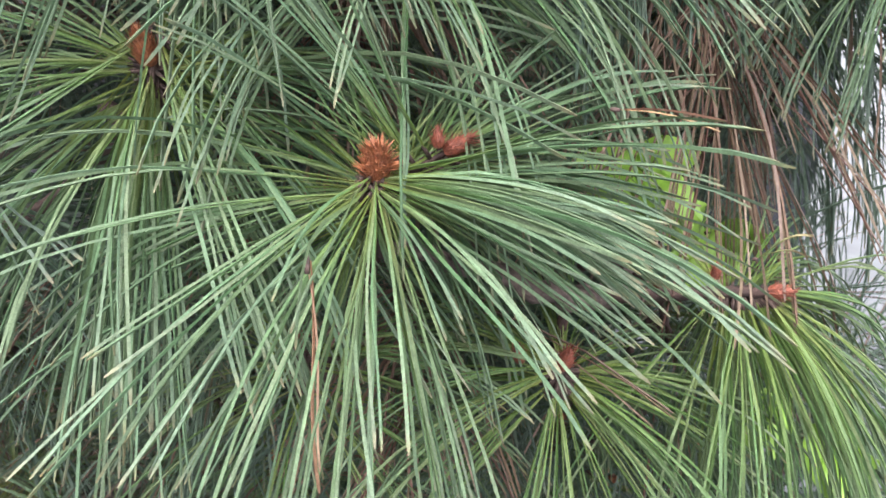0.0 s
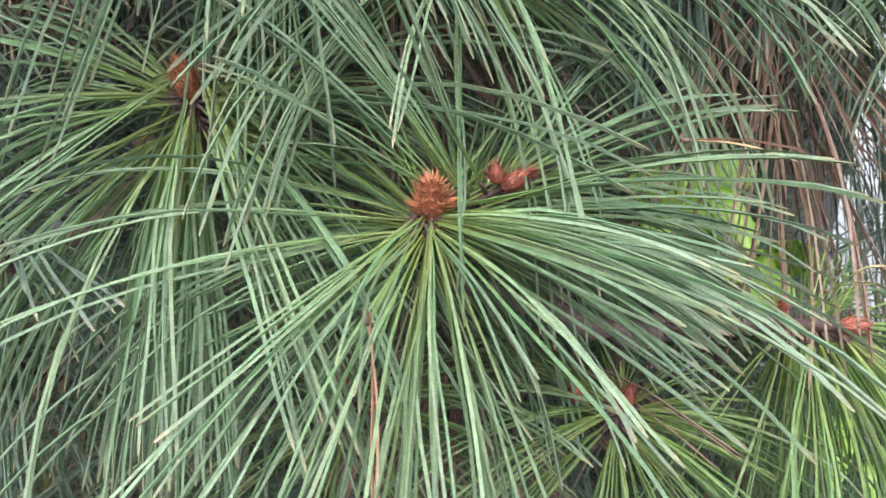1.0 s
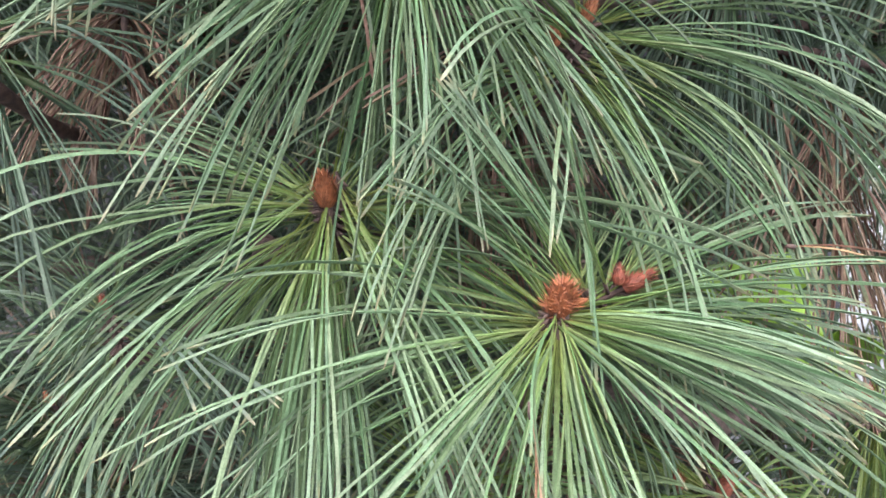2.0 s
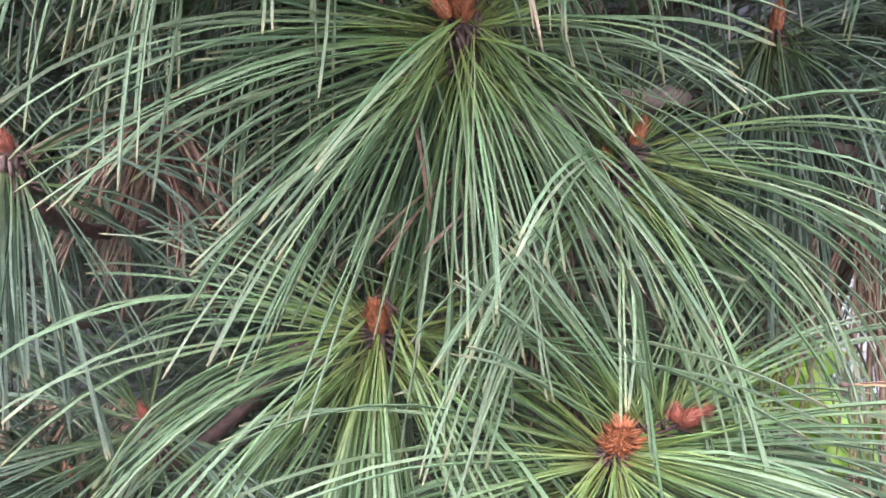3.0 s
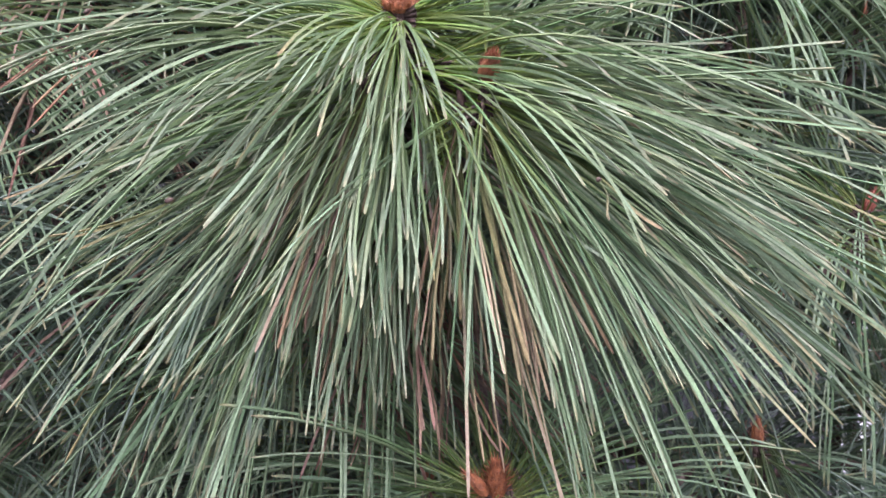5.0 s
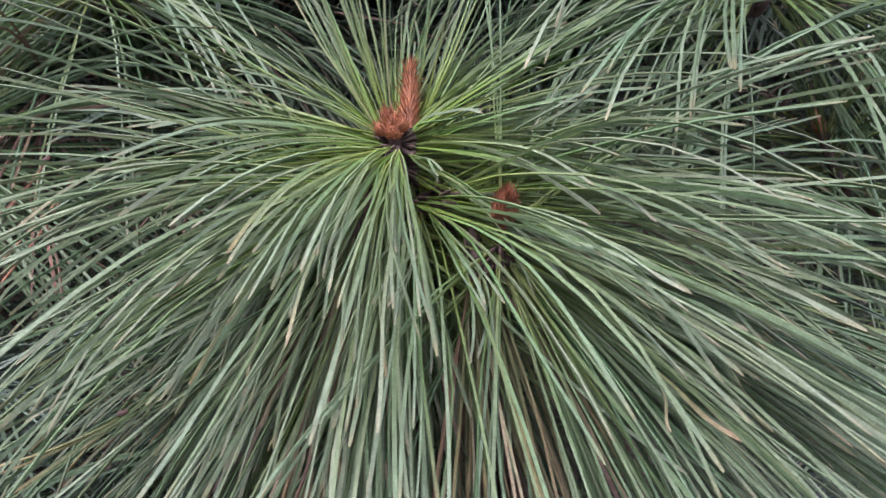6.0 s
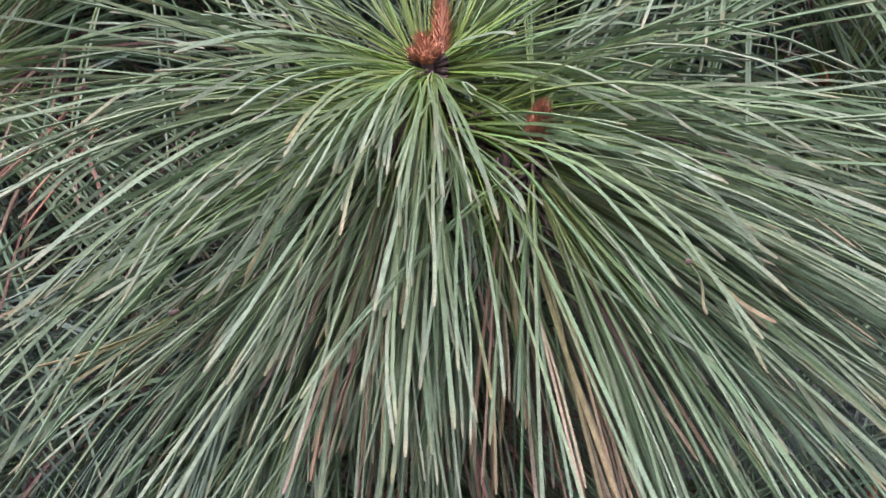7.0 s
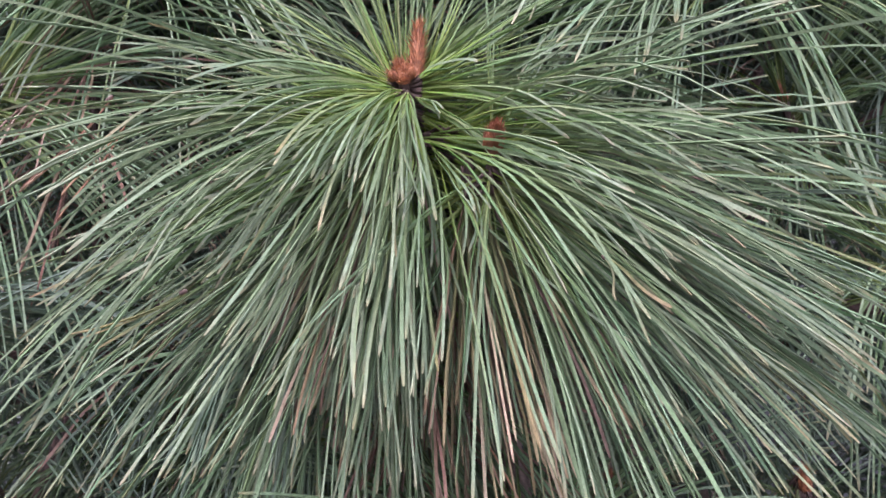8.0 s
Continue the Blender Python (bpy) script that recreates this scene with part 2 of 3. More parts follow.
def joined_needles(parent, lines, widths, kind, rng, name="needles"):
    if len(lines) == 0:
        return None
    verts, faces, along = needle_geometry(lines, widths, rng)
    n, k = verts.shape[:2]
    quads = np.array(faces[:-1])
    caps = np.array(faces[-1:])
    step = (np.arange(n) * k)[:, None, None]
    allf = (quads[None] + step).reshape(-1, 4).tolist() + (caps[None] + step).reshape(-1, 3).tolist()
    ob = mesh_object(name, verts.reshape(-1, 3).tolist(), allf, NEEDLE[kind][1], parent, False)
    set_along(ob.data, np.tile(along, n))
    return tagged(ob, kind="stuff")


def bud_mesh(rng, base, ax, length, radius, scales, flare=0.35, taper=0.8):
    """A bud: ovoid core wrapped in spiralling pointed scales."""
    ax, u, v = axis_frame(ax)
    base = Vector(base)
    verts, faces = [], []
    rings, sides = 8, 9

    def girth(f):
        return radius * (math.sin(math.pi * min(1.0, 0.16 + 0.84 * f)) ** 0.6) * (1 - 0.35 * taper * f)
    for i in range(rings):
        f = i / (rings - 1)
        for k in range(sides):
            a = 2 * math.pi * k / sides
            verts.append(base + ax * length * f + (u * math.cos(a) + v * math.sin(a)) * max(0.0006, girth(f) * 0.9))
    for i in range(rings - 1):
        for k in range(sides):
            j = (k + 1) % sides
            faces.append((i * sides + k, i * sides + j, (i + 1) * sides + j, (i + 1) * sides + k))
    faces.append(tuple(range(sides - 1, -1, -1)))
    faces.append(tuple((rings - 1) * sides + k for k in range(sides)))
    for i in range(scales):
        f = (i + 0.5) / scales
        a = i * 2.39996
        out = u * math.cos(a) + v * math.sin(a)
        tang = ax.cross(out)
        p = base + ax * length * f * 0.95 + out * girth(f) * 0.86
        ln = (0.6 * radius + length * 0.10) * (0.6 + 0.8 * rng.random())
        w = radius * 0.10
        lift = flare * (0.2 + 1.6 * rng.random()) * (1.2 - 0.4 * f)
        tip = p + (ax * (1 - 0.4 * lift) + out * lift).normalized() * ln
        mid = p.lerp(tip, 0.45) + out * w * 0.25
        k = len(verts)
        verts += [p - tang * w * 0.7, p + tang * w * 0.7, mid + tang * w * 0.6, mid - tang * w * 0.6, tip, p + out * w * 0.55]
        faces += [(k, k + 1, k + 2, k + 3), (k + 3, k + 2, k + 4), (k, k + 3, k + 5), (k + 1, k + 5, k + 2), (k + 5, k + 3, k + 4, k + 2)]
    return [tuple(q) for q in verts], faces


# ---- ground, trunk and limbs ----
def ground():
    bm = bmesh.new()
    bmesh.ops.create_grid(bm, x_segments=40, y_segments=40, size=300)
    for q in bm.verts:
        q.co.z = 0.05 * noise.noise(q.co * 0.05) if q.co.length > 12 else 0.0
    me = bpy.data.meshes.new("ground")
    bm.to_mesh(me)
    bm.free()
    me.materials.append(PAVE)
    tagged(new("ground", me), "pale grey concrete ground under the pine tree", "ground", kind="structure")


def gap_shade_bed():
    """Dark litter bed added under the tree to darken the gaps above it, with an uneven rim."""
    rim = [(3.6 if math.cos(k * 0.1309) < 0.4 else 1.5) * (1 + 0.12 * math.sin(k * 1.7) + 0.06 * math.sin(k * 4.1)) for k in range(48)]
    verts = [(-0.6, 2.2, 0.03)]
    faces = []
    for ring in (0.5, 0.8, 0.97, 1.0):
        z = 0.03 if ring < 0.98 else -0.01
        verts += [(-0.6 + math.cos(k * 0.1309) * r * ring, min(2.96, 2.2 + math.sin(k * 0.1309) * r * ring * (0.42 if k > 24 else 1.0)), z + 0.01 * math.sin(k * 2.3)) for k, r in enumerate(rim)]
    for k in range(48):
        j = (k + 1) % 48
        faces.append((0, 1 + k, 1 + j))
        for g in range(3):
            a = 1 + g * 48
            faces.append((a + k, a + 48 + k, a + 48 + j, a + j))
    tagged(mesh_object("gap_shade_bed", verts, faces, GAP_BED), "dark brown litter bed added under the pine to darken the gaps in its needles", "ground", kind="structure")


def plain_wall(name, x0, x1, y0, y1, height, label, mat):
    """A plain wall with a coping."""
    bm = bmesh.new()
    for lo, hi in (((x0, y0, -0.05), (x1, y1, height)), ((x0 - 0.04, y0 - 0.04, height + 0.002), (x1 + 0.04, y1 + 0.04, height + 0.08))):
        made = bmesh.ops.create_cube(bm, size=1)["verts"]
        for q in made:
            q.co = Vector([lo[k] if q.co[k] < 0 else hi[k] for k in range(3)])
    me = bpy.data.meshes.new(name)
    bm.to_mesh(me)
    bm.free()
    me.materials.append(mat)
    tagged(new(name, me), label, "wall", kind="structure")


ground()
gap_shade_bed()
# added dark backdrop, so that gaps in the foliage read as shade
plain_wall("dark_backdrop_wall", -6.0, 1.75, 3.0, 3.2, 3.4, "plain dark bluish-grey wall added behind the pine as the shade in its gaps", GAP_SHADE)
# unseen wall added to hold back low frontal sky light
plain_wall("sky_block_wall", -8.0, 8.0, -5.0, -4.8, 3.0, "plain grey wall added unseen across from the pine to block low sky light", PALE_WALL)
LIMB_NODES = []
pine_tree = tagged(new("pine_tree"), "pine tree with rough brown trunk and thin grey limbs", "tree")


def trunk():
    rng = random.Random(5)
    pts = spline([(0.30, 1.62, -0.05), (0.27, 1.58, 1.0), (0.24, 1.56, 2.2), (0.25, 1.58, 3.6)], 60)
    rad = [0.125 - 0.05 * i / 59 + (0.05 * math.exp(-i / 4)) for i in range(60)]
    v, f = tube(pts, rad, 22, 0.16, rng)
    mesh_object("trunk", v, f, BARK, pine_tree, label="rough fissured grey-brown bark")
    LIMB_NODES.extend(pts[12:50])


trunk()


def limb(points, r0, r1):
    rng = random.Random(len(LIMB_NODES))
    pts = spline(points, 28)
    for i in range(1, 27):
        pts[i] += Vector((rng.uniform(-1, 1), rng.uniform(-1, 1), rng.uniform(-1, 1))) * 0.004
    rad = [r0 + (r1 - r0) * i / 27 + 0.0012 * rng.random() for i in range(28)]
    v, f = tube(pts, rad, 10, 0.14, rng)
    mesh_object("limb", v, f, LIMB, pine_tree)
    LIMB_NODES.extend(pts[3:])


limb([(0.26, 1.56, 1.02), (0.40, 1.0, 1.08), (0.33, 0.60, 1.17), (0.262, 0.465, 1.213), (0.18, 0.465, 1.238), (0.125, 0.46, 1.25)], 0.016, 0.0035)
limb([(0.26, 1.56, 1.42), (0.30, 1.0, 1.48), (0.224, 0.62, 1.512), (0.119, 0.56, 1.503), (0.05, 0.50, 1.49)], 0.013, 0.005)
limb([(0.25, 1.55, 1.55), (0.10, 1.0, 1.56), (0.037, 0.60, 1.66), (0.036, 0.53, 1.64), (0.043, 0.50, 1.58), (0.045, 0.49, 1.50)], 0.014, 0.005)
limb([(0.25, 1.55, 1.75), (0.1, 1.0, 1.72), (-0.02, 0.64, 1.76), (-0.024, 0.53, 1.82)], 0.015, 0.005)
limb([(0.25, 1.55, 1.22), (0.0, 1.0, 1.24), (-0.10, 0.65, 1.28), (-0.08, 0.52, 1.33)], 0.012, 0.004)
limb([(0.25, 1.55, 1.3), (-0.1, 1.05, 1.36), (-0.26, 0.72, 1.38), (-0.26, 0.62, 1.40)], 0.011, 0.004)
limb([(0.25, 1.55, 1.68), (-0.2, 1.0, 1.74), (-0.36, 0.74, 1.74), (-0.38, 0.66, 1.73)], 0.012, 0.004)
limb([(0.25, 1.55, 1.90), (0.30, 1.0, 1.84), (0.28, 0.75, 1.82), (0.22, 0.60, 1.74)], 0.012, 0.004)
for k, z in enumerate((0.62, 0.9, 1.15, 1.4, 1.65, 1.9, 2.15, 2.4)):
    for sx in (-1, 1):
        if sx > 0 and 0.8 < z < 1.5:
            continue
        j = 0.05 * math.sin(k * 5 + sx)
        limb([(0.25, 1.56, z - 0.05), (0.25 + sx * 0.38, 1.15 + j, z + 0.02), (0.2 + sx * 0.75, 0.92 + j, z + j), (0.15 + sx * 1.0, 0.82, z - 0.03)], 0.02, 0.006)


# ---- shoots ----
def shoot(seed, root, ax, bear, bundles, length, droop=0.8, a0=50, a1=95, kind="green", width=0.0017, bud=(0.026, 0.0085, 60),
          extra=(), near=True, segs=8, budmat=None, label="", wild=0.10, dead=0, tipped=0, flare=0.35, limb_to=None, stem=0.0042, clear=0.19, tiers=(), avoid=(), vary=0.10, bare=(), splay=0.038):
    """A leafy shoot of the pine: twig, buds, bundles of three needles."""
    rng = np.random.default_rng(seed)
    pr = random.Random(seed)
    root = Vector(root)
    ax = Vector(ax).normalized()
    thing = new("pine_shoot")
    tagged(thing, label or ("pine shoot with long drooping green needles round an orange bud" if bud else "pine shoot of long hanging green needles, its bud hidden"), "pine shoot", "shoots of the pine tree")
    end = root - ax * (bear + 0.01)
    node = Vector(limb_to) if limb_to else min(LIMB_NODES, key=lambda q: (q - end).length)
    pts = spline([root + ax * 0.004, root - ax * bear * 0.5, end, end.lerp(node, 0.55) - ax * 0.012, node], 26)
    rad = [stem + 0.6 * stem * i / 25 for i in range(26)]
    v, f = tube(pts, rad, 8, 0.35, pr)
    mesh_object("twig", v, f, TWIG, thing)
    lines, widths = needle_curves(rng, root, ax, bear, bundles, length, droop, a0, a1, segs, width, wild=wild, clear=clear, avoid=avoid, vary=vary, bare=bare, splay=splay)
    old = len(lines)
    for t_off, t_ax, t_bear, t_n, t_len, t_droop, t_a0, t_a1 in tiers:
        more, wide = needle_curves(rng, root + Vector(t_off), t_ax, t_bear, t_n, t_len, t_droop, t_a0, t_a1, segs, width, wild=wild, clear=clear, avoid=avoid, vary=vary, splay=splay)
        lines, widths = np.concatenate([lines, more]), np.concatenate([widths, wide])
    order = rng.permutation(len(lines))
    if tiers:
        order = np.array(sorted(order, key=lambda q: q < old))
    nd, nt = dead, tipped
    picks = {"dead": order[:nd], "tipped": order[nd:nd + nt], kind: order[nd + nt:]}
    if near:
        left = 300
        for key, idx in picks.items():
            take = idx[:left]
            left -= len(take)
            if len(take):
                single_needles(thing, lines[take], widths[take], key, rng, {"dead": "dry brown needle", "tipped": "green needle with a dry straw-coloured tip"}.get(key, ""))
            if len(idx) > len(take):
                joined_needles(thing, lines[idx[len(take):]], widths[idx[len(take):]], key, rng)
        # papery sheaths where the bundles leave the twig
        sv, sf = [], []
        for i in range(0, len(lines), 3):
            a, b = Vector(lines[i][0]), Vector(lines[i][1])
            d = (b - a).normalized()
            vv, ff = tube([a - d * 0.002, a + d * 0.005, a + d * 0.009], [0.0013, 0.0014, 0.0010], 5)
            o = len(sv)
            sv += vv
            sf += [tuple(o + q for q in g) for g in ff]
        if sv:
            tagged(mesh_object("sheath_fuzz", sv, sf, SHEATH, thing), kind="stuff")
    else:
        for key, idx in picks.items():
            if len(idx):
                joined_needles(thing, lines[idx], widths[idx], key, rng)
    if bud:
        bv, bf = bud_mesh(pr, root, ax, bud[0], bud[1], bud[2], flare)
        mesh_object("bud", bv, bf, budmat or BUD, thing, False)
    for off, eax, ln, rd, sc in extra:
        bv, bf = bud_mesh(pr, root + Vector(off), eax, ln, rd, sc, flare)
        mesh_object("bud", bv, bf, budmat or BUD, thing, False)
    return thing


# A: the shoot in the middle of the lower branch
shoot(11, (0.133, 0.396, 1.315), (0.03, -0.40, 1), 0.026, 54, 0.235, 0.9, 76, 120, "green", bud=(0.025, 0.0090, 300), flare=0.65, stem=0.0030, wild=0.16, vary=0.15, splay=0.06,
      tiers=[((0.004, -0.002, -0.004), (0.88, -0.15, -0.32), 0.012, 42, 0.185, 0.6, 8, 40), ((-0.002, -0.004, -0.006), (-0.05, -0.50, -0.85), 0.012, 13, 0.21, 0.4, 10, 58)],
      avoid=[((0.64, -0.05, -0.72), 0.935), ((0.55, -0.45, -0.65), 0.945), ((0.40, -0.70, -0.52), 0.955)], width=0.0018, extra=[((0.007, -0.003, 0.009), (0.8, -0.3, 0.4), 0.010, 0.003, 50)])
shoot(12, (0.172, 0.404, 1.331), (0.85, -0.10, 0.55), 0.03, 44, 0.18, 0.5, 50, 95, "green", stem=0.0017, bud=(0.019, 0.006, 170), budmat=BUD_RED, flare=0.7,
      extra=[((-0.004, -0.004, 0.004), (-0.1, -0.2, 1), 0.011, 0.0045, 110)], wild=0.16, clear=0.3, width=0.0017, avoid=[((0.62, -0.3, -0.70), 0.90)], bare=[((0.0, 0.25, 1.0), 0.86)],
      tiers=[((0.0, 0.05, -0.02), (0.05, -0.25, 1), 0.04, 20, 0.21, 1.0, 68, 112)])
# B
shoot(13, (-0.014, 0.450, 1.371), (-0.05, -0.40, 1), 0.026, 80, 0.24, 1.3, 70, 122, "green", bud=(0.023, 0.0085, 170), flare=0.35, tiers=[((0.0, 0.0, -0.008), (-0.1, -0.35, -1), 0.03, 38, 0.23, 0.35, 10, 58)], clear=0.28, width=0.0017)
# C, D: lower and outer shoots
shoot(14, (0.258, 0.436, 1.172), (0.15, -0.35, 1), 0.022, 84, 0.20, 1.4, 78, 130, "fresh", bud=(0.020, 0.007, 80), budmat=BUD_RED, clear=0.34, width=0.0016, stem=0.0026,
      extra=[((-0.03, 0.0, 0.004), (-0.3, -0.3, 1), 0.015, 0.0055, 60)])
shoot(15, (0.400, 0.455, 1.226), (0.75, -0.35, 0.20), 0.035, 105, 0.22, 1.4, 50, 108, "fresh", bud=(0.016, 0.007, 80), budmat=BUD_RED, clear=0.33, flare=0.7, width=0.0017, wild=0.2, splay=0.06, stem=0.0036,
      avoid=[((0.0, 0.0, 1.0), 0.10)], bare=[((-0.3, -1.0, 0.3), 0.45), ((0.2, 0.0, 1.0), 0.40)], extra=[((-0.035, 0.01, 0.006), (-0.2, -0.4, 0.9), 0.013, 0.0045, 50)])
# F
shoot(16, (0.038, 0.452, 1.565), (-0.06, -0.40, 1), 0.028, 92, 0.195, 0.7, 62, 112, "green", bud=(0.025, 0.008, 240), flare=0.6, wild=0.16, vary=0.16, splay=0.055, clear=0.335, width=0.0016,
      tiers=[((0.0, 0.0, -0.012), (0.04, -0.22, -1), 0.02, 14, 0.225, 0.15, 4, 40), ((0.0, 0.0, -0.01), (-0.40, -0.30, -0.95), 0.03, 16, 0.19, 0.7, 12, 62), ((0.0, 0.0, -0.01), (0.50, -0.20, -0.85), 0.03, 13, 0.20, 0.7, 12, 60)],
      extra=[((-0.008, -0.004, 0.002), (-0.6, -0.35, 0.7), 0.022, 0.006, 80)])
# G, H, I
shoot(17, (0.289, 0.604, 1.566), (0.0, -0.2, 1), 0.05, 40, 0.20, 1.9, 70, 135, "blue_shaded", bud=(0.022, 0.007, 80), clear=0.45,
      tiers=[((0.0, 0.0, -0.006), (0.0, -0.15, -1), 0.02, 34, 0.20, 0.2, 8, 40)])
shoot(18, (-0.250, 0.468, 1.483), (-0.15, -0.25, 1), 0.03, 24, 0.17, 2.0, 70, 130, "blue_shaded", bud=(0.018, 0.0062, 80), budmat=BUD_RED, clear=0.38, limb_to=(-0.25, 0.62, 1.40), width=0.0017,
      tiers=[((0.0, -0.002, -0.008), (0.0, -0.3, -1), 0.02, 12, 0.16, 0.4, 8, 42)])
shoot(19, (0.155, 0.494, 1.488), (0.3, -0.3, 1), 0.05, 84, 0.23, 1.2, 60, 112, "green", bud=(0.020, 0.006, 80), clear=0.33, extra=[((-0.02, -0.01, -0.014), (-0.2, -0.5, 0.8), 0.015, 0.0055, 60)], width=0.0017)
# J: the great upper shoot, with older straw-tipped needles hanging below
shoot(20, (-0.026, 0.442, 1.893), (-0.02, -0.50, 1), 0.026, 150, 0.205, 0.75, 60, 128, "crown", avoid=[((0.0, -1.0, 0.30), 0.70), ((0.33, -0.50, -0.78), 0.962), ((0.45, -0.05, -0.89), 0.957), ((0.0, -1.0, 0.0), 0.90)], bare=[((0.0, -1.0, 0.25), 0.47), ((0.75, -0.50, -0.35), 0.95)], bud=(0.015, 0.0075, 130), flare=0.55, label="large pine shoot of dense radiating needles round an upright orange candle", tipped=60, dead=14, wild=0.30, clear=0.262, vary=0.30, splay=0.055, width=0.00147,
      tiers=[((0.0, 0.012, -0.05), (0.0, -0.40, 1), 0.06, 96, 0.19, 0.7, 95, 145), ((0.0, -0.003, -0.014), (-0.1, -0.70, -0.85), 0.02, 84, 0.15, 0.6, 14, 75),
             ((-0.02, 0.015, -0.075), (-0.36, -0.42, -0.80), 0.05, 78, 0.185, 0.35, 8, 50), ((0.03, 0.01, -0.05), (0.62, -0.50, -0.48), 0.04, 66, 0.205, 0.5, 8, 48), ((0.03, 0.0, -0.04), (0.80, -0.50, -0.20), 0.04, 30, 0.22, 0.8, 8, 40), ((-0.03, 0.0, -0.03), (-0.82, -0.48, -0.12), 0.04, 30, 0.20, 0.7, 8, 40),
             ((-0.006, 0.012, 0.004), (-0.36, 0.10, 1.0), 0.008, 9, 0.15, 0.2, 3, 17), ((0.012, 0.014, 0.004), (0.42, 0.20, 1.0), 0.008, 8, 0.15, 0.2, 4, 22)],
      extra=[((0.007, 0.007, 0.0), (0.10, 0.06, 1), 0.048, 0.0066, 300), ((0.004, -0.004, 0.003), (0.4, -0.6, 0.7), 0.008, 0.0045, 80), ((-0.005, -0.002, 0.003), (-0.6, -0.5, 0.5), 0.008, 0.0046, 80),
             ((0.0, -0.005, 0.001), (0.1, -0.9, 0.3), 0.007, 0.0045, 80), ((-0.002, -0.002, 0.009), (-0.3, -0.5, 0.9), 0.008, 0.0045, 80)])
# K and its neighbours under the great shoot
shoot(21, (0.031, 0.412, 1.834), (0.12, -0.75, 0.62), 0.03, 50, 0.22, 0.6, 65, 115, "green", bud=(0.022, 0.0085, 170), budmat=CONE, flare=0.14, stem=0.0026, tipped=16, clear=0.28, vary=0.2, wild=0.16, avoid=[((0.0, -1.0, 0.25), 0.55), ((-0.8, -0.4, 0.5), 0.4)], width=0.0015,
      tiers=[((0.004, 0.016, -0.012), (0.82, -0.14, -0.54), 0.006, 58, 0.24, 0.35, 4, 28)])
shoot(22, (-0.11, 0.53, 1.82), (-0.5, -0.15, 0.8), 0.06, 34, 0.24, 0.9, 60, 122, "blue_shaded", bud=(0.012, 0.005, 40), budmat=CONE, tipped=10, clear=0.33, avoid=[((0.0, -1.0, 0.25), 0.55), ((0.8, -0.4, 0.5), 0.4)], width=0.0017)
shoot(23, (0.17, 0.55, 1.82), (0.5, 0.1, 0.8), 0.07, 40, 0.23, 1.1, 60, 122, "blue_shaded", bud=(0.012, 0.005, 40), budmat=CONE, tipped=8, clear=0.33, avoid=[((0.0, -1.0, 0.25), 0.55), ((-0.8, -0.4, 0.5), 0.4)], width=0.0017)
shoot(24, (-0.42, 0.52, 1.772), (0.25, -0.30, 1), 0.04, 40, 0.24, 1.15, 62, 122, "blue_shaded", bud=(0.020, 0.007, 60), clear=0.36, stem=0.003)
shoot(25, (-0.28, 0.55, 2.12), (-0.2, -0.3, 1), 0.06, 96, 0.25, 1.2, 60, 115, "green", bud=(0.020, 0.007, 60), clear=0.41, tipped=30, dead=18, limb_to=(-0.28, 0.80, 2.16), stem=0.0022)
shoot(26, (0.24, 0.52, 2.06), (0.1, -0.3, 1), 0.06, 84, 0.25, 1.3, 60, 120, "green", bud=(0.020, 0.007, 60), clear=0.33, tipped=10, limb_to=(0.28, 0.80, 2.16))
shoot(27, (0.40, 0.60, 1.775), (0.3, -0.3, 1), 0.05, 80, 0.24, 1.3, 55, 122, "green", bud=(0.020, 0.007, 60), budmat=BUD_RED, clear=0.38)
shoot(30, (-0.105, 0.485, 1.765), (-0.3, -0.3, 0.8), 0.05, 24, 0.235, 1.2, 70, 125, "green", bud=None, tipped=8, clear=0.33, width=0.0017, limb_to=(-0.02, 0.5, 1.80), avoid=[((0.7, -0.3, -0.6), 0.80), ((0.5, -0.6, 0.5), 0.4)],
      tiers=[((0.0, 0.0, -0.01), (0.05, -0.2, -1), 0.03, 18, 0.205, 0.2, 6, 30)], wild=0.16, vary=0.16)
shoot(31, (-0.30, 0.67, 1.76), (-0.1, -0.3, 0.9), 0.06, 38, 0.23, 1.5, 70, 125, "blue_shaded", bud=None, tipped=4, clear=0.38, width=0.0017, limb_to=(-0.38, 0.66, 1.73))
shoot(34, (-0.06, 0.54, 1.70), (0.2, -0.5, 0.9), 0.06, 60, 0.24, 1.6, 60, 125, "green", bud=None, clear=0.41, tipped=12, dead=12, limb_to=(-0.02, 0.62, 1.72))
shoot(41, (-0.36, 0.50, 1.935), (0.6, -0.3, 0.55), 0.05, 76, 0.24, 0.7, 40, 112, "green", bud=None, clear=0.37, tipped=14, dead=6, stem=0.0022, limb_to=(-0.36, 0.74, 1.76))
# old straw-ended needles hanging below the great shoot, before the trunk
shoot(35, (0.016, 0.432, 1.812), (0.06, -0.24, -1), 0.02, 11, 0.185, 0.15, 3, 22, "straw", bud=None, clear=0.31, width=0.0017, wild=0.12, vary=0.12, dead=3, stem=0.0024, limb_to=(-0.024, 0.53, 1.82), splay=0.03,
      label="old pine needles turning straw-coloured, hanging below a shoot")
shoot(36, (-0.045, 0.425, 1.835), (-0.20, -0.36, -1), 0.02, 6, 0.165, 0.15, 3, 15, "straw", bud=None, clear=0.28, width=0.0017, wild=0.12, vary=0.14, dead=3, stem=0.0024, limb_to=(-0.024, 0.53, 1.82), splay=0.03,
      label="old pine needles turning straw-coloured, hanging below a shoot")
shoot(32, (0.55, 0.80, 1.43), (0.2, -0.3, 1), 0.07, 75, 0.26, 1.7, 60, 130, "blue_shaded", near=False, segs=6, bud=(0.02, 0.007, 26), budmat=CONE)
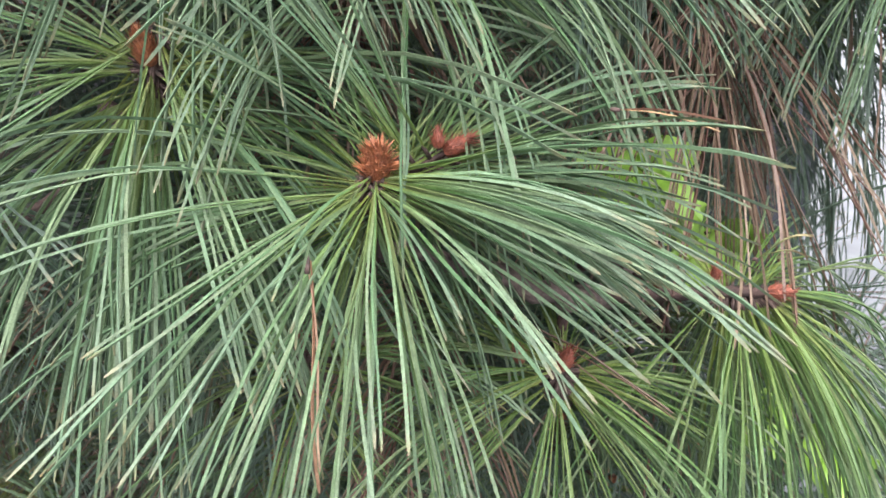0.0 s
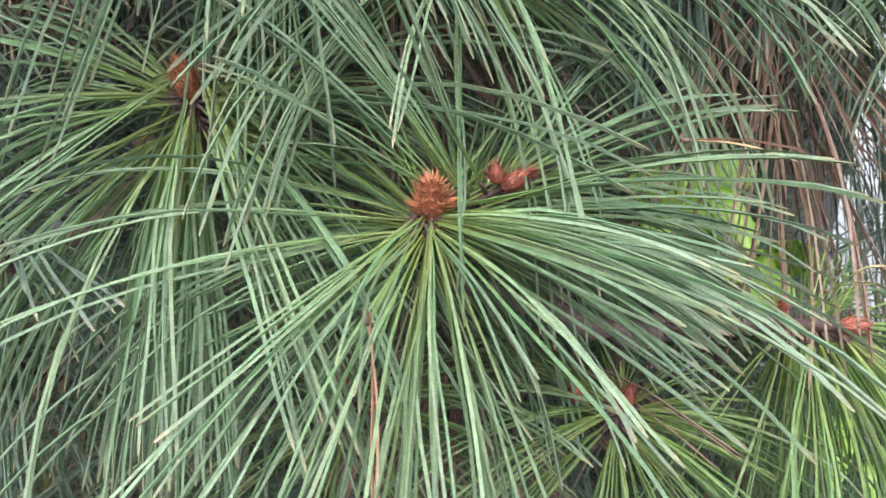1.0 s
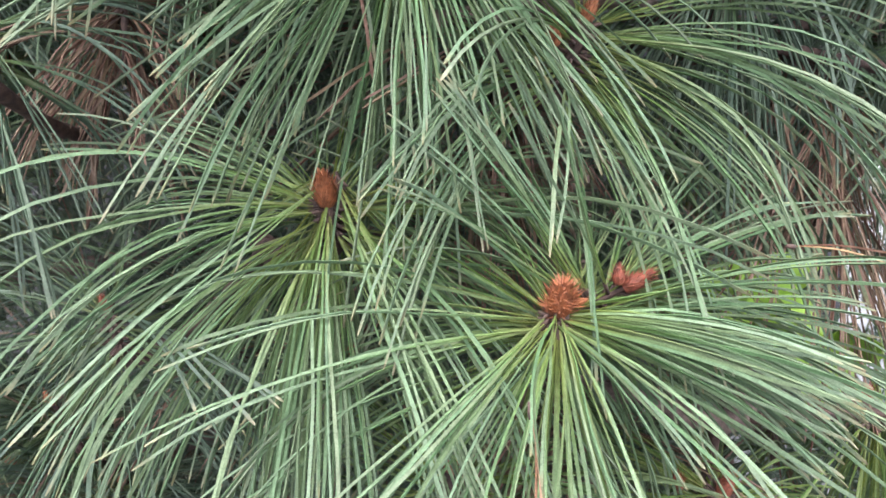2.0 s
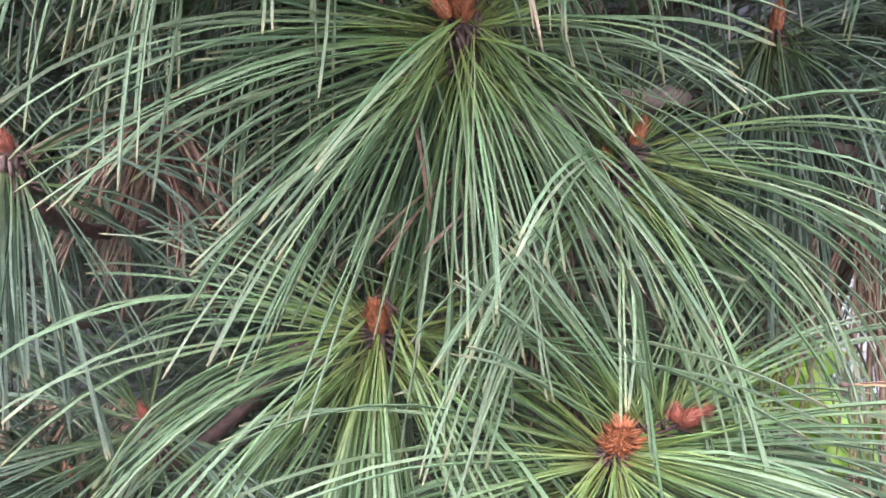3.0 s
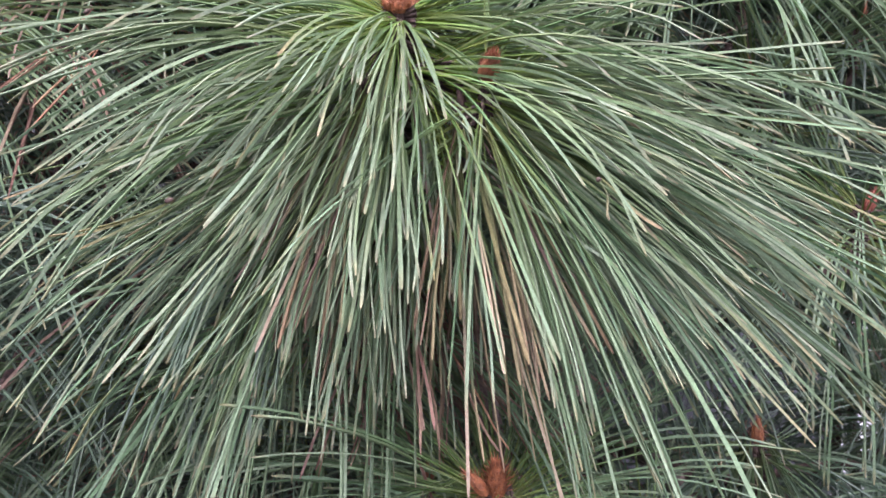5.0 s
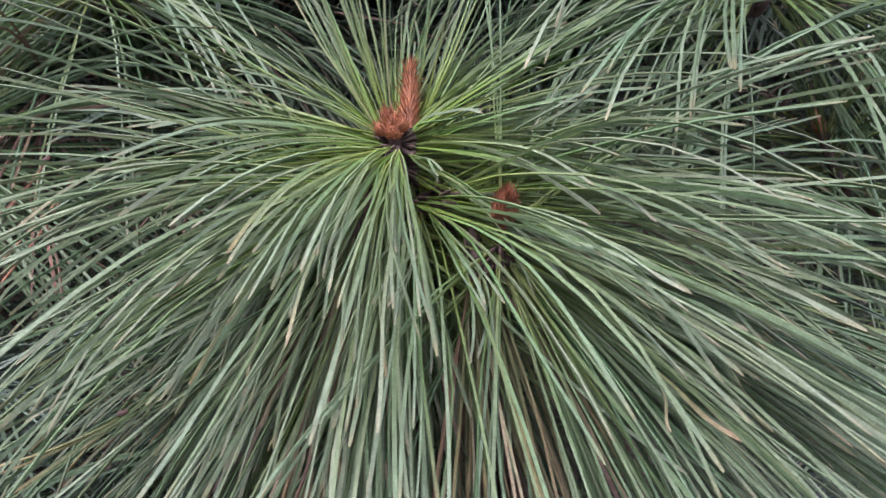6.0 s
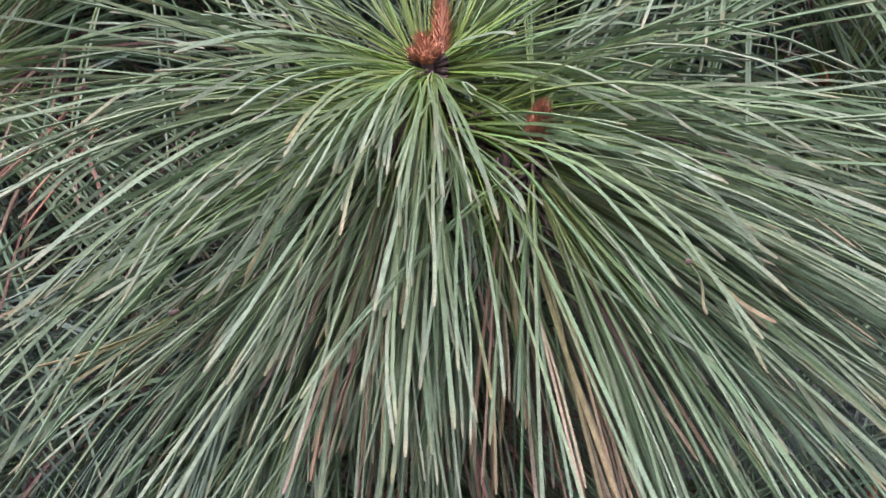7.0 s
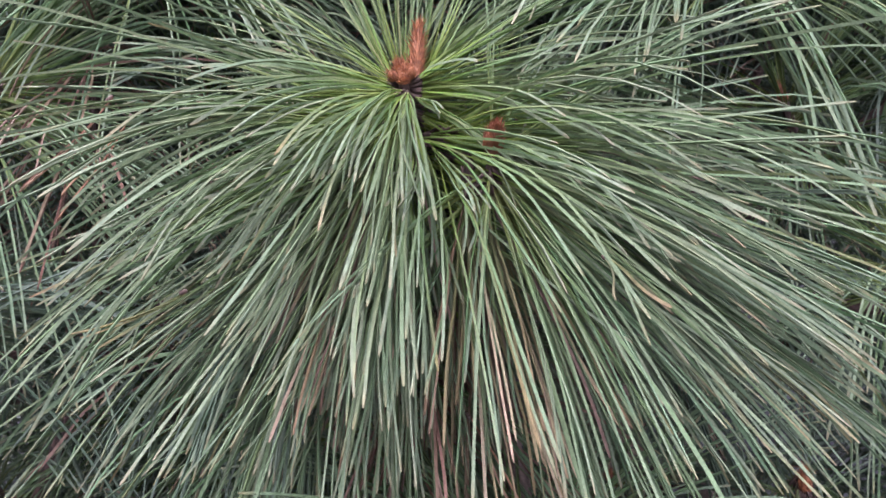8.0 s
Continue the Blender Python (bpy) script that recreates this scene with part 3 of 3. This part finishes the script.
shoot(33, (0.52, 0.74, 1.60), (0.1, -0.3, 1), 0.07, 75, 0.26, 1.7, 60, 130, "blue_shaded", near=False, segs=6, bud=(0.02, 0.007, 26), budmat=CONE)
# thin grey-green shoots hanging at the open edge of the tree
shoot(37, (0.60, 1.00, 1.50), (0.1, -0.2, 1), 0.06, 52, 0.28, 1.9, 70, 135, "blue_shaded", near=False, segs=6, bud=None)
shoot(38, (0.665, 1.03, 1.43), (0.2, -0.2, 1), 0.06, 46, 0.27, 1.9, 70, 135, "blue_shaded", near=False, segs=6, bud=None)
shoot(39, (0.63, 1.02, 1.30), (0.1, -0.2, 1), 0.06, 46, 0.27, 1.9, 70, 135, "blue_shaded", near=False, segs=6, bud=None)
shoot(40, (0.515, 0.57, 1.50), (0.1, -0.3, 1), 0.04, 30, 0.17, 1.7, 70, 130, "green", bud=(0.018, 0.006, 60), clear=0.45)
# Q, E: small reddish shoots low on the branch
shoot(28, (-0.200, 0.51, 1.272), (-0.1, -0.3, 1), 0.04, 44, 0.23, 1.1, 60, 120, "blue_shaded", bud=(0.016, 0.005, 60), budmat=BUD_RED, clear=0.33)
shoot(29, (0.07, 0.45, 1.175), (0.0, -0.3, 1), 0.05, 40, 0.20, 1.2, 60, 122, "fresh", bud=(0.016, 0.0055, 60), budmat=BUD_RED, clear=0.36)

# ---- the depth of the tree ----
brng = random.Random(77)
for layer, (y0, step, zlo, zhi) in enumerate(((0.74, 0.21, 0.78, 2.25), (1.0, 0.24, 0.5, 2.6))):
    z = zlo
    row = 0
    while z < zhi:
        x = -0.85 + (row % 2) * step * 0.5
        while x < 0.95:
            px, py, pz = x + brng.uniform(-.05, .05), y0 + brng.uniform(-.06, .09), z + brng.uniform(-.05, .05)
            x += step
            if px > 0.56 and 1.02 < pz < 1.46 or layer == 1 and 0.0 < px < 0.4 and 1.5 < pz < 1.95 or layer == 0 and (0.0 < px < 0.55 and 1.42 < pz < 1.80 or -0.42 < px < -0.02 and 1.20 < pz < 1.52 or 0.26 < px < 0.5 and 1.12 < pz < 1.45) or layer == 1 and -0.8 < px < -0.25 and 0.95 < pz < 1.42:
                continue
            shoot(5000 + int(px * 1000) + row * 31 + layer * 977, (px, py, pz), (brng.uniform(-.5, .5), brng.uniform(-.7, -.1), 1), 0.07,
                  64, 0.26, brng.uniform(0.9, 1.5), 45, 118, brng.choice(["blue_shaded", "blue_shaded", "green"]), near=False, segs=5, width=0.0018,
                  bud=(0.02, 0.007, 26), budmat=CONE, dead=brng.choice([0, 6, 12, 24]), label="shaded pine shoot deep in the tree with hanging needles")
        z += step * 0.82
        row += 1


def foliage_mass(seed, label, whorls, lo, hi):
    """Whorls of needles that nobody could count: far crown, and masses added for shade."""
    rng = np.random.default_rng(seed)
    lo, hi = np.array(lo), np.array(hi)
    lines, widths = [], []
    while len(lines) < whorls:
        u = rng.random(3) * 2 - 1
        if (np.abs(u) ** 3).sum() > 1.0 + 0.25 * rng.normal():   # rounded, uneven outline
            continue
        p = (lo + hi) / 2 + u * (hi - lo) / 2
        ln, w = needle_curves(rng, p, (rng.normal() * 0.4, rng.normal() * 0.4, 1), 0.08, 16, 0.28, 1.1, 40, 120, 3, 0.0045, per=2, clear=0.3)
        lines.append(ln)
        widths.append(w)
    ob = joined_needles(None, np.concatenate(lines), np.concatenate(widths), "blue_shaded", rng, "pine_foliage")
    tagged(ob, label, "foliage", kind="stuff")


foliage_mass(401, "dark dense needles on the far side of the pine", 500, (-1.9, 1.65, 0.05), (1.15, 2.6, 3.4))
foliage_mass(404, "sunlit outer needles at the edge of the crown", 140, (1.0, 1.4, 1.42), (1.5, 2.2, 3.2))
# added canopy, mostly out of view: dims the depth behind the top shoots
foliage_mass(403, "needles added above the upper shoots of the pine to shade the depth behind", 150, (-0.7, 0.5, 2.3), (0.7, 1.0, 2.65))
foliage_mass(406, "needles of the rounded top of the pine", 330, (-1.1, 0.75, 2.6), (1.2, 2.5, 4.1))
# added out of view on the left, to hold back side light
foliage_mass(405, "unseen dense needles added on the left flank of the pine to block side light", 240, (-1.7, 0.30, 0.7), (-0.85, 1.2, 2.7))
# added overhead to block the sky and darken the tree's inside
foliage_mass(402, "dense needles added over the pine to keep sky light out of its inside", 375, (-1.2, 0.62, 2.35), (1.05, 1.9, 3.1))


def dead_clump(seed, top, spread, drop, count, label="hanging clump of dry reddish-brown pine needles"):
    """Dry needles caught on the twigs, hanging in bundles."""
    rng = np.random.default_rng(seed)
    thing = new("dead_needle_clump")
    tagged(thing, label, "dead needles", "dry clumps in the pine tree")
    top = Vector(top)
    node = min(LIMB_NODES, key=lambda q: (q - top).length)
    pts = spline([node, node.lerp(top, 0.6) + Vector((0, 0, 0.01)), top, top + Vector((0, -0.01, -drop * 0.4))], 14)
    v, f = tube(pts, [0.005 - 0.0002 * i for i in range(14)], 7, 0.3, random.Random(seed))
    mesh_object("twig", v, f, TWIG, thing)
    lines, widths = [], []
    for i in range(count):
        base = np.array(pts[4 + int(rng.random() * 10) % 10])
        ln, w = needle_curves(rng, base, (rng.normal() * spread, -0.2 + rng.normal() * spread, -1), 0.01, 1, drop * (0.8 + 0.4 * rng.random()), 0.5, 20, 45, 6, 0.0016, wild=0.25)
        if len(ln):
            lines.append(ln)
            widths.append(w)
    joined_needles(thing, np.concatenate(lines), np.concatenate(widths), "dead", rng)


dead_clump(301, (0.392, 0.62, 1.44), 0.03, 0.23, 46)
dead_clump(303, (-0.205, 0.60, 1.505), 0.7, 0.13, 44)
dead_clump(304, (0.020, 0.475, 1.79), 0.16, 0.17, 10)
dead_clump(308, (-0.03, 0.54, 1.75), 0.18, 0.16, 22)
dead_clump(305, (-0.33, 0.60, 2.0), 0.8, 0.22, 24)
dead_clump(306, (0.10, 0.60, 1.45), 0.5, 0.20, 35)
dead_clump(307, (0.15, 0.50, 1.18), 0.6, 0.16, 30)


def leafy_sprig(seed, at, count, size):
    """Bright broad leaves of a small climber between the pine twigs."""
    rng = random.Random(seed)
    thing = tagged(new("leafy_sprig"), "bright lime-green leafy sprig among the pine twigs", "leaf sprig", "green sprigs behind the pine shoots")
    at = Vector(at)
    node = min(LIMB_NODES, key=lambda q: (q - at).length)
    pts = spline([node, node.lerp(at, 0.5) + Vector((0, 0, 0.02)), at], 12)
    v, f = tube(pts, [0.002] * 12, 6)
    mesh_object("stem", v, f, TWIG, thing)
    for k in range(count):
        base = pts[11 - k % 4]
        d = Vector((rng.uniform(-1, 1), rng.uniform(-0.8, 0.1), rng.uniform(-0.8, 0.7))).normalized()
        side = d.cross(Vector((rng.uniform(-.3, .3), -1, 0.4))).normalized()
        up = side.cross(d)
        vs, fs = [], []
        for i in range(7):
            t = i / 6
            w = size * 0.30 * math.sin(math.pi * min(1, 0.06 + 0.92 * t)) ** 0.8
            c = base + d * size * t - Vector((0, 0, 1)) * size * 0.25 * t * t
            vs += [c - side * w + up * w * 0.25, c, c + side * w + up * w * 0.25, c - side * w + up * (w * 0.25 - 0.0006), c - up * 0.0006, c + side * w + up * (w * 0.25 - 0.0006)]
        for i in range(6):
            a, b = i * 6, i * 6 + 6
            fs += [(a, a + 1, b + 1, b), (a + 1, a + 2, b + 2, b + 1), (a + 3, b + 3, b + 4, a + 4), (a + 4, b + 4, b + 5, a + 5), (a, b, b + 3, a + 3), (a + 2, a + 5, b + 5, b + 2)]
        mesh_object("leaf", vs, fs, LEAF, thing)


leafy_sprig(501, (0.338, 0.62, 1.275), 12, 0.066)
leafy_sprig(502, (0.57, 0.61, 0.98), 10, 0.060)
leafy_sprig(503, (0.445, 0.66, 1.195), 9, 0.055)


def fallen_needles(seed, top, tip, sag, kind="salmon"):
    """A shed bundle of dry needles lying across the green ones, joined at the sheath."""
    rng = np.random.default_rng(seed)
    thing = tagged(new("fallen_needle_bundle"), "shed pinkish-brown needle bundle caught across the green needles", "dead needles", "shed needles")
    a, b = np.array(top), np.array(tip)
    lines = []
    for k in range(2):
        end = b + rng.normal(size=3) * 0.006
        f = np.linspace(0, 1, 9)[:, None]
        lines.append(a * (1 - f) + end * f - np.array((0, 0, 1.0)) * sag * 4 * f * (1 - f) + np.array((1.0, 0, 0)) * 0.002 * np.sin(f * 5 + k))
    single_needles(thing, np.array(lines), np.array([0.0017, 0.0016]), kind, rng)
    p = [Vector(a - (b - a) * 0.02), Vector(a + (b - a) * 0.03), Vector(a + (b - a) * 0.06)]
    v, f = tube(p, [0.0012, 0.0016, 0.0011], 6)
    mesh_object("sheath", v, f, SHEATH, thing)


fallen_needles(601, (0.1084, 0.310, 1.2993), (0.1136, 0.280, 1.198), 0.002)
fallen_needles(602, (0.265, 0.400, 1.359), (0.330, 0.410, 1.354), -0.003)
fallen_needles(603, (-0.155, 0.375, 1.753), (-0.211, 0.365, 1.733), 0.003, "straw")
fallen_needles(604, (0.083, 0.340, 1.758), (0.098, 0.330, 1.734), 0.001, "straw")
fallen_needles(605, (0.005, 0.455, 1.665), (0.040, 0.445, 1.600), 0.003)
fallen_needles(606, (-0.243, 0.460, 1.903), (-0.308, 0.445, 1.833), 0.004)
fallen_needles(607, (-0.236, 0.475, 1.893), (-0.285, 0.470, 1.822), 0.002)
fallen_needles(608, (0.385, 0.455, 1.250), (0.425, 0.450, 1.262), -0.006, "straw")
